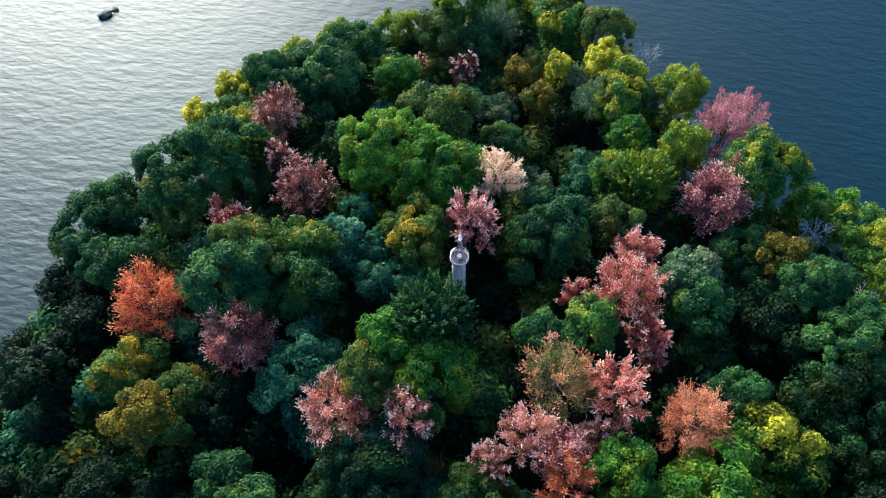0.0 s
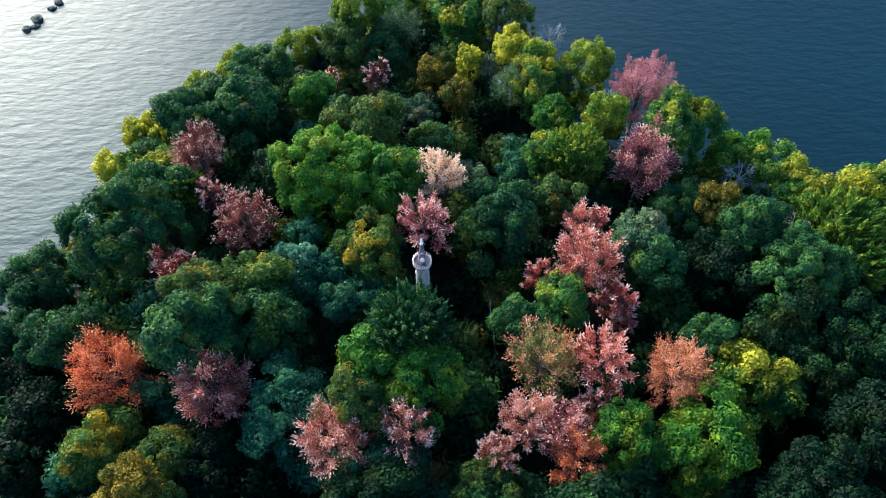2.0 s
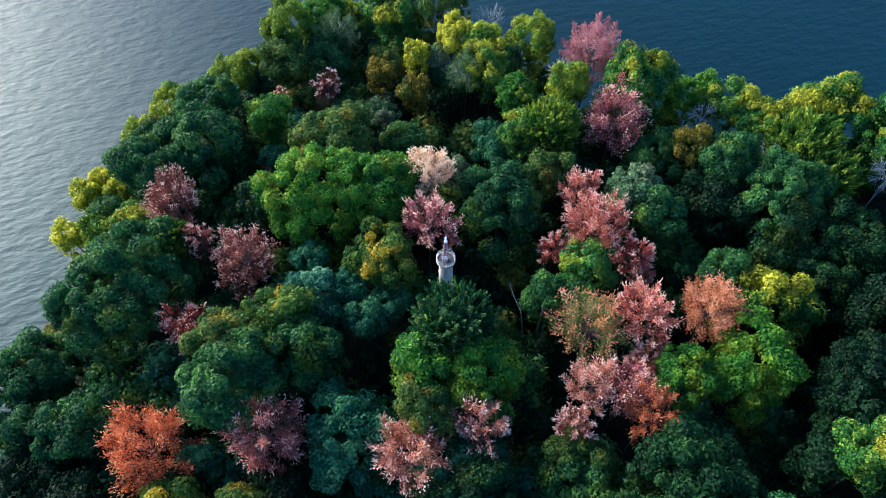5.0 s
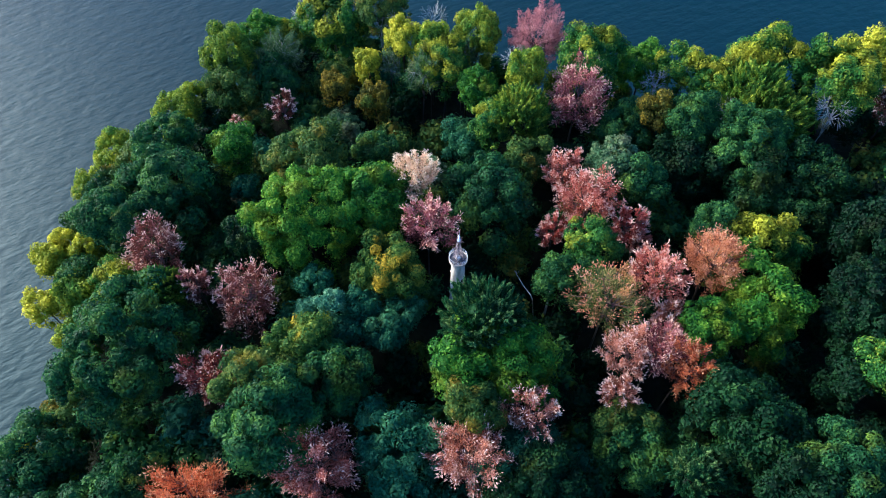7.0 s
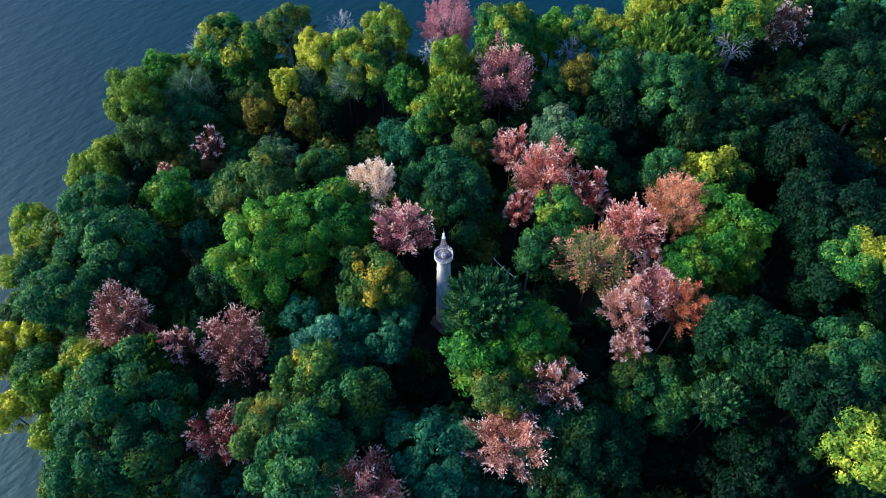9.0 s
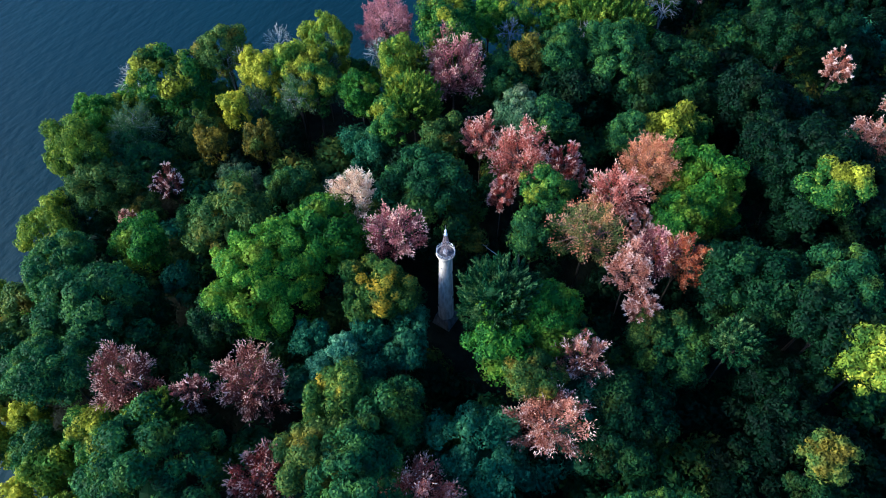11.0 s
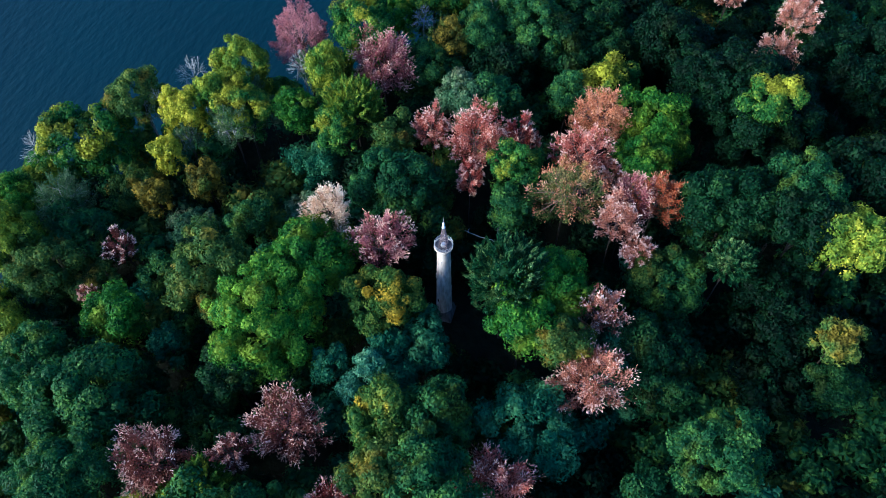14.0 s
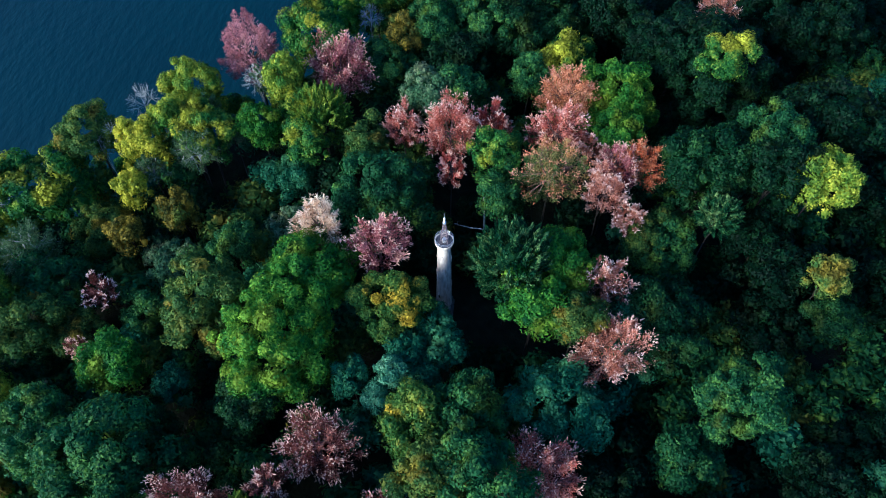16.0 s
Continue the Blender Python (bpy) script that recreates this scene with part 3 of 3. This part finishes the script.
plant("O", -35.7, -2, 18.7, 5.4)
# mint
plant("M", -20.2, 5.8, 16.6, 2.6)
plant("M", -23.6, 7.6, 14.6, 2.4)
# olive
plant("O", -15.4, 60.3, 7.4, 4.7)
plant("O", -11.5, 37.3, 15, 7.7)
plant("H", 10.1, 74.8, 12.9, 8.4)
plant("O", 19.9, 68.2, 16.9, 6.2)
plant("O", 24.3, 17.1, 16.3, 4.6)
plant("S", 37.4, 7, 17, 5.6)
plant("A", -27.6, 0.6, 17, 5.4)
plant("O", -38.8, -28.5, 12, 6)
plant("O", -9.8, -21.4, 20.4, 4)
plant("O", 9.1, -33, 16.2, 4.1)
# pink and red kinds
plant("Pa", 17.7, -16.4, 19.8, 6.2)
plant("Pc", 3.1, 21.3, 19.3, 4.4)
plant("Ps", 66, -49.7, 17.6, 4.4)
plant("Pd", -41.2, 4, 14.8, 4.8)
plant("Pd", 19.4, 0.8, 15.9, 3.1)
plant("Pd", 30.5, -5.3, 17.4, 3.6)
plant("Ph", 44.4, 44.1, 16.8, 7.2)
plant("Pm", -19.4, 56.9, 10.4, 2.1)
plant("Pm", -9.3, 56.9, 10.9, 3.1)
plant("Pm", -42, 30, 15.8, 5.3)
plant("Pm", -38, 19.9, 15.9, 3.1)
plant("Pm", -31.6, 14.6, 14.4, 5.7)
plant("Po", -49.8, -12.7, 10.8, 7.2)
plant("Pt", 37.1, -18.8, 19.7, 5.4)
plant("Po", 20.6, -31.3, 20.6, 4.5)
plant("Pr", 28.4, 10.8, 16.6, 4.1)
plant("Pr", -32.6, -16.4, 14.3, 6.6)
plant("Pr", 27, 1.9, 18.5, 5.7)
plant("Pr", 25.9, -17.2, 21.4, 5)
plant("Pr", 32.3, -6.6, 13.6, 2.8)
plant("Pv", 42, 25.5, 17, 6.8)
plant("Ps", -13, -26.4, 16.6, 6)
plant("Ps", -2.3, -25.6, 18.2, 4.4)
plant("Ps", 14.4, -25.5, 20.6, 4.2)
plant("Ps", 10.1, -29.8, 18.9, 3)
plant("Ps", 23.9, -23.6, 18.8, 3.1)
plant("Pv", 0.3, 10.6, 18.6, 5.2)
plant("Pv", 18.8, -27.3, 21.2, 4.2)
# blue-green
plant("T", -23.7, 39.7, 10.9, 3.1)
plant("T", 19.8, 31.5, 9.3, 4.8)
plant("T", -6.9, -31.9, 12.4, 7.8)
plant("T", -20.6, 11.9, 14.2, 3.2)
plant("T", -15.4, 4.2, 14.6, 3.4)
plant("T", -20, 1.4, 14.2, 3.2)
plant("T", -14.2, -1.4, 13.4, 3.9)
plant("T", -10.2, 0.6, 13, 3.6)
plant("T", -21.3, -20.1, 12, 7.6)
# lemon
plant("W", -61.1, 46.2, 5, 3.6)
plant("W", -57.8, 49.0, 6, 2.4)
plant("W", -54.0, 44.2, 7, 2.8)
plant("W", -64.1, 36.6, 5.5, 3.4)
plant("Y", -57.6, 34.7, 7, 3.8)
plant("U", -65.9, 16.3, 4, 2.6)
plant("W", -72.6, 11.2, 5, 2.4)
plant("V", -46.5, 25.9, 12, 4)
plant("W", 19.8, 58.7, 16.3, 4.2)
# yellow-green
plant("Y", -27.9, 71.2, 6.1, 5.9)
plant("Y", -50, 61.8, 4.3, 3.7)
plant("W", 10.9, 58, 14, 3.1)
plant("Y", 24.8, 54.7, 17.5, 3.7)
plant("Y", 35.4, 54, 14.5, 6)
plant("Y", 35.6, 34.9, 19.6, 4)
plant("Y", -44.2, 71.3, -0.7, 6.2)
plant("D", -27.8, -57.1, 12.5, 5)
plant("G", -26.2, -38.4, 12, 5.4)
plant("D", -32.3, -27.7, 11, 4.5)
plant("B", 83.2, -2.2, 16.6, 3.8)
plant("B", 28.2, 60.6, 17.2, 3.4)
plant("B", 36.4, 40.6, 17, 3.2)
plant("B", 20.5, 63, 17, 2.8)
plant("W", 71.6, 17.6, 15.8, 3.4)
plant("N", -4.6, 70.6, 12.4, 5.4)
plant("N", 37.4, 38.6, 16.4, 3.6)
plant("N", 15, 55.6, 13.8, 3)
plant("N", 22, 50.6, 15.2, 3.2)
plant("N", 29.4, 50, 14, 3.4)
plant("S", 27, 44.4, 13, 3.2)
plant("Pm", 96, -6.4, 17, 4.6)
plant("W", 102, 6, 14.6, 5.6)
plant("B", 7.6, 85.6, 8.6, 4.4)
plant("Ps", 77.4, -53, 19.6, 4.2)
plant("Ps", 82, -39.4, 18, 3.2)

# shrubs and young trees along the water's edge
spots = np.random.default_rng(5)
run = 0.0
for a, c in zip(SHORE[3:23], SHORE[4:24]):
    e = c - a
    length = float(np.hypot(*e))
    inward = np.array([e[1], -e[0]]) / length
    while run < length:
        p = a + e * run / length + inward * float(spots.uniform(0.5, 4.0))
        run += float(spots.uniform(3.0, 4.6))
        x, y = float(p[0]), float(p[1])
        if min(math.hypot(x - u, y - v) for u, v, r in PLANTED) < 2.4:
            continue
        r = float(spots.uniform(2.8, 4.4))
        plant("YHOHLGHO"[int(spots.integers(8))], round(x, 1), round(y, 1), round(LAKE + float(spots.uniform(3.5, 9.5)), 1), round(r, 1))
    run -= length


def in_sight(x, y, more):
    """Whether the camera comes to see the wood here, with some metres more."""
    return y > -86 - more - max(0.0, x - 20) * 0.42 and x < 142 + more and y > -34 - more - (x + 76) * 1.25


def spot_height(x, y, top):
    d = float(shore_distance(x, y))
    return float(ground_height(x, y)) + top * min(1.0, 0.45 + d / 18)


# hollows in the wood where the shade lies open to the sky
HOLLOWS = [(84, -9.5, 3.5), (77, -14.5, 3.5), (70, -19, 3), (63, -23, 3), (56.5, -27, 3), (49, -31.5, 3.5), (43, -36, 4), (46, -46, 5), (49, -56, 5), (51, -65, 5), (55, -75, 5), (-23, 34, 4), (19, 42, 2.5), (-8, -52, 5), (-7, -61, 6),
           (-3, -71, 6), (-13, -35, 2.5), (-21, -36, 2.5), (-12, -1, 3), (60, -36, 5), (70, -29, 4), (13, -3.5, 2.5)]


def in_hollow(x, y, more):
    return any(math.hypot(x - a, y - c) < r + more for a, c, r in HOLLOWS)


# the canopy beyond the well seen trees
for step in range(2600):
    x, y = float(spots.uniform(-84, 160)), float(spots.uniform(-130, 84))
    if not in_sight(x, y, 4) or float(shore_distance(x, y)) < 3 or math.hypot(x, y) < 8 or in_hollow(x, y, 4):
        continue
    if min(math.hypot(x - a, y - c) - 0.8 * r for a, c, r in PLANTED) < 4.4:
        continue
    r = float(spots.uniform(4.4, 6.4))
    # D fills the south and much of the east, its shade coloured in
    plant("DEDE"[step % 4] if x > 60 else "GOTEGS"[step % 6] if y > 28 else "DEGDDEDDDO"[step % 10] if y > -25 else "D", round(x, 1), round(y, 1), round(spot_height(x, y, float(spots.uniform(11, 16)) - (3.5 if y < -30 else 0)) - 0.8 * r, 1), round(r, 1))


def thicket(name, label, source, places, kinds):
    """Many crowns joined into one mesh of leaves."""
    V, F, M, base = [], [], [], 0
    for n, (x, y, z, r) in enumerate(places):
        me, key = source[n % len(source)]
        co = np.empty(len(me.vertices) * 3, np.float32)
        me.vertices.foreach_get("co", co)
        a = n * 2.4
        co = co.reshape(-1, 3) * (r / key)
        turned = np.stack([co[:, 0] * math.cos(a) - co[:, 1] * math.sin(a), co[:, 0] * math.sin(a) + co[:, 1] * math.cos(a), co[:, 2]], 1)
        V.append(turned + np.array([x, y, z]))
        F += [tuple(i + base for i in p.vertices) for p in me.polygons]
        M += [n % len(kinds)] * len(me.polygons)
        base += len(co)
    me = mesh_of(name, np.concatenate(V).tolist(), F)
    for k in kinds:
        me.materials.append(LEAVES[k])
    me.polygons.foreach_set("material_index", M)
    return tagged(new(name, me), label, "trees", kind="stuff")


low, far = [], []
for step in range(9000):
    x, y = float(spots.uniform(-84, 160)), float(spots.uniform(-130, 84))
    if not in_sight(x, y, 0) or float(shore_distance(x, y)) < 1.5 or math.hypot(x, y) < 5.5 or (abs(x + 4) < 4 and -8 < y < 4):
        continue
    gap = min([math.hypot(x - a, y - c) - 0.55 * r for a, c, r in PLANTED] + [math.hypot(x - a, y - c) - 0.5 * r for a, c, _, r in low])
    if gap < 1.7:
        continue
    r = min(4.6, gap + 1.3)
    top = float(spots.uniform(3, 5)) if in_hollow(x, y, 1) else float(spots.uniform(7, 12)) - (3 if y < -30 else 0)
    low.append((x, y, spot_height(x, y, top) - 0.8 * r, r))
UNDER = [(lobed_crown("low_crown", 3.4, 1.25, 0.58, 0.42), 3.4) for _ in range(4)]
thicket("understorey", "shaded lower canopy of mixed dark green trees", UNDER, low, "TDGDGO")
for step in range(5000):
    x, y = float(spots.uniform(-90, 230)), float(spots.uniform(-200, 60))
    if in_sight(x, y, -2) or float(shore_distance(x, y)) < 4:
        continue
    if min([math.hypot(x - a, y - c) for a, c, _, _ in far] + [99.0]) < 8:
        continue
    far.append((x, y, spot_height(x, y, float(spots.uniform(14, 19))) - 5, float(spots.uniform(5.5, 7))))
FAR = [(lobed_crown("far_crown", 6.0, 2.1, 1.1, 0.5), 6.0) for _ in range(3)]
thicket("far_wood", "dense green wood reaching away over the land", FAR, far, "GDOGT")


# ---- tower ----
def tower():
    t = tagged(new("lighthouse_tower"), "slender weathered white round tower with a gallery and lattice mast", "tower")
    part("plinth", lathe([(2.5, -0.6), (2.5, 0.5), (2.3, 0.7), (2.0, 2.4), (1.75, 2.7)], square=True), PLINTH, t, "dark grey stone base")
    rows = [(1.42, 2.2)] + [(1.4 - 0.019 * k, 3.0 + 1.02 * k) for k in range(18)]
    part("shaft", lathe(rows + [(1.06, 20.9), (1.08, 21.1)], 40), STONE, t, smooth=True)
    part("gallery", lathe([(1.06, 20.9), (1.17, 21.3), (1.38, 21.7), (1.46, 21.95), (1.5, 22.1), (1.49, 22.2), (1.45, 22.24)], 40), STONE, t, "flared white corbel under the gallery", smooth=False)
    part("deck", lathe([(1.36, 22.25), (1.36, 22.33)], 40), DECK, t, "grey stone gallery floor")
    # low parapet and rail
    bm = bmesh.new()
    n = 40
    ring = [[bm.verts.new((r * math.cos(2 * math.pi * k / n), r * math.sin(2 * math.pi * k / n), z)) for k in range(n)]
            for r, z in ((1.48, 22.2), (1.5, 22.5), (1.43, 22.5), (1.41, 22.2))]
    for a in range(4):
        for k in range(n):
            bm.faces.new((ring[a][k], ring[a][(k + 1) % n], ring[(a + 1) % 4][(k + 1) % n], ring[(a + 1) % 4][k]))
    part("parapet", bm, STONE, t, "low white parapet")
    post = bmesh.new()
    rod(post, (1.46, 0, 22.45), (1.46, 0, 23.2), 0.022, 0.022, 6)
    first = part("rail_post", post, GALV, t, "galvanised rail post")
    for k in range(1, 12):
        p = new("rail_post", first.data)
        p.parent = t
        p.rotation_euler = (0, 0, 2 * math.pi * k / 12)
    for z in (22.85, 23.2):
        bm = bmesh.new()
        for k in range(24):
            a, c = 2 * math.pi * k / 24, 2 * math.pi * (k + 1) / 24
            rod(bm, (1.46 * math.cos(a), 1.46 * math.sin(a), z), (1.46 * math.cos(c), 1.46 * math.sin(c), z), 0.022, 0.022, 5)
        part("rail", bm, GALV, t, "galvanised ring rail")
    # lattice mast
    for k in range(4):
        a = math.pi / 4 + math.pi / 2 * k
        bm = bmesh.new()
        rod(bm, (0.9 * math.cos(a), 0.9 * math.sin(a), 22.3), (0.2 * math.cos(a), 0.2 * math.sin(a), 27.3), 0.05, 0.04, 5)
        part("mast_leg", bm, STEEL, t, "red oxide steel mast leg")
    for lev in range(7):
        z0, z1 = 22.5 + lev * 0.68, 22.5 + (lev + 1) * 0.68
        r0, r1 = 0.9 - 0.7 * (z0 - 22.3) / 5, 0.9 - 0.7 * (z1 - 22.3) / 5
        bm = bmesh.new()
        for k in range(4):
            a, c = math.pi / 4 + math.pi / 2 * k, math.pi / 4 + math.pi / 2 * (k + 1)
            rod(bm, (r0 * math.cos(a), r0 * math.sin(a), z0), (r1 * math.cos(c), r1 * math.sin(c), z1), 0.026, 0.026, 4)
            rod(bm, (r0 * math.cos(c), r0 * math.sin(c), z0), (r1 * math.cos(a), r1 * math.sin(a), z1), 0.026, 0.026, 4)
            rod(bm, (r1 * math.cos(a), r1 * math.sin(a), z1), (r1 * math.cos(c), r1 * math.sin(c), z1), 0.03, 0.03, 4)
        part("mast_brace", bm, STEEL, t, "red oxide cross bracing")
    part("mast_head", lathe([(0.3, 27.25), (0.3, 27.35), (0.1, 27.36)], 12), GALV, t, "small round platform")
    lamp = part("beacon", lathe([(0.12, 27.35), (0.16, 27.45), (0.16, 27.75), (0.1, 27.85), (0.11, 28.0), (0.17, 28.1), (0.16, 28.35), (0.07, 28.5)], 14), LAMP_WHITE, t, "white beacon lamp")
    bm = bmesh.new()
    rod(bm, (0.05, 0, 28.5), (0.05, 0, 29.7), 0.035, 0.015, 5)
    part("antenna", bm, GALV, t)
    part("equipment_box", lathe([(0.42, 22.3), (0.42, 22.8), (0.36, 22.9)], 8), GALV, t, "pale equipment housing at the mast foot")
    # small stone brackets up the shaft
    for k in range(10):
        z, a = 4.2 + 1.65 * k, 0.9 + 1.62 * k
        bm = bmesh.new()
        bmesh.ops.create_cube(bm, size=1, matrix=Matrix.Rotation(a, 4, "Z") @ Matrix.Translation((1.44 - 0.0187 * (z - 2.2), 0, z)) @ Matrix.Diagonal((0.22, 0.34, 0.3, 1)))
        bmesh.ops.bevel(bm, geom=bm.edges[:], offset=0.04, segments=1, affect="EDGES")
        part("bracket", bm, STONE, t, "small weathered stone bracket")
    # slit windows
    for a, z in ((-86, 17.3), (-86, 9.5), (94, 13.0), (150, 6.5)):
        w = tagged(new("window"), "narrow dark slit window in a pale frame")
        w.parent = t
        r = 1.41 - 0.0187 * (z - 2.2)
        w.matrix_basis = Matrix.Rotation(radians(a), 4, "Z") @ Matrix.Translation((r, 0, z))
        bm = bmesh.new()
        bmesh.ops.create_cube(bm, size=1, matrix=Matrix.Diagonal((0.16, 0.5, 1.15, 1)))
        bmesh.ops.bevel(bm, geom=bm.edges[:], offset=0.03, segments=1, affect="EDGES")
        part("window_frame", bm, STONE, w)
        bm = bmesh.new()
        bmesh.ops.create_cube(bm, size=1, matrix=Matrix.Translation((0.04, 0, 0)) @ Matrix.Diagonal((0.12, 0.3, 0.9, 1)))
        part("pane", bm, DARK, w, "dark slit opening")
    return t


tower()


# ---- rocks in the lake ----
def rock(x, y, r, k):
    bm = bmesh.new()
    bmesh.ops.create_icosphere(bm, subdivisions=3, radius=1.0)
    for v in bm.verts:
        n = noise.noise(v.co * 1.3 + Vector((k * 5.1, 0, 0))) * 0.35 + noise.noise(v.co * 3.5 + Vector((0, k * 3.3, 0))) * 0.12
        v.co *= 1 + n
        v.co.z *= 0.55
    me = bpy.data.meshes.new("rock")
    bm.to_mesh(me)
    bm.free()
    me.materials.append(ROCK)
    ob = tagged(new("rock", me), "dark wet rock standing out of the lake", "rock", "rocks off the shore")
    ob.matrix_world = Matrix.Translation((x, y, LAKE + 0.15 * r)) @ Matrix.Rotation(k * 1.7, 4, "Z") @ Matrix.Diagonal((r * 1.25, r, r, 1))


rock(-103.0, 93.2, 1.1, 1)
rock(-101.1, 94.3, 0.9, 2)
rock(-101.5, 97.4, 1.4, 3)
rock(-98.9, 101.9, 0.9, 4)
rock(-97.9, 104.6, 1.1, 5)
rock(-108.6, 74, 1.4, 6)
rock(-107.2, 76.8, 0.8, 7)


# ---- bare stems near the tower ----
def snag(points, radii, label, twig=0):
    """A bare pale stem along a few points, with short side twigs."""
    top = tagged(new("dead_tree"), label, "dead tree", "trees of the wooded shore")
    top.location = points[0]
    o = Vector(points[0])
    bm = bmesh.new()
    for k in range(len(points) - 1):
        rod(bm, Vector(points[k]) - o, Vector(points[k + 1]) - o, radii[k], radii[k + 1], 6)
    part("trunk", bm, GREY_BARK, top)
    for k in range(twig):
        bm = bmesh.new()
        p = Vector(points[-2]).lerp(Vector(points[-1]), 0.2 + 0.25 * k) - o
        rod(bm, p, p + Vector((0.5 * math.cos(k * 2.2), 0.5 * math.sin(k * 2.2), 0.5)), 0.05, 0.02, 4)
        part("branch", bm, GREY_BARK, top)


snag([(12.6, -6.6, float(ground_height(12.6, -6.6))), (12.1, -6.3, 5), (11.7, -6, 9.0), (11.6, -5.5, 9.8), (11.4, -3.4, 10.1), (11.3, -1.3, 10.8), (11.6, -0.4, 10.7)], [0.18, 0.14, 0.11, 0.1, 0.085, 0.06, 0.02], "leaning bare white stem bent over beside the tower", 3)
snag([(15.4, -6, float(ground_height(15.4, -6))), (15.8, -5.7, 8.4), (16.5, -5.2, 14), (16.7, -5.1, 16.5)], [0.24, 0.2, 0.15, 0.07], "thin upright bare pale trunk among green trees", 3)
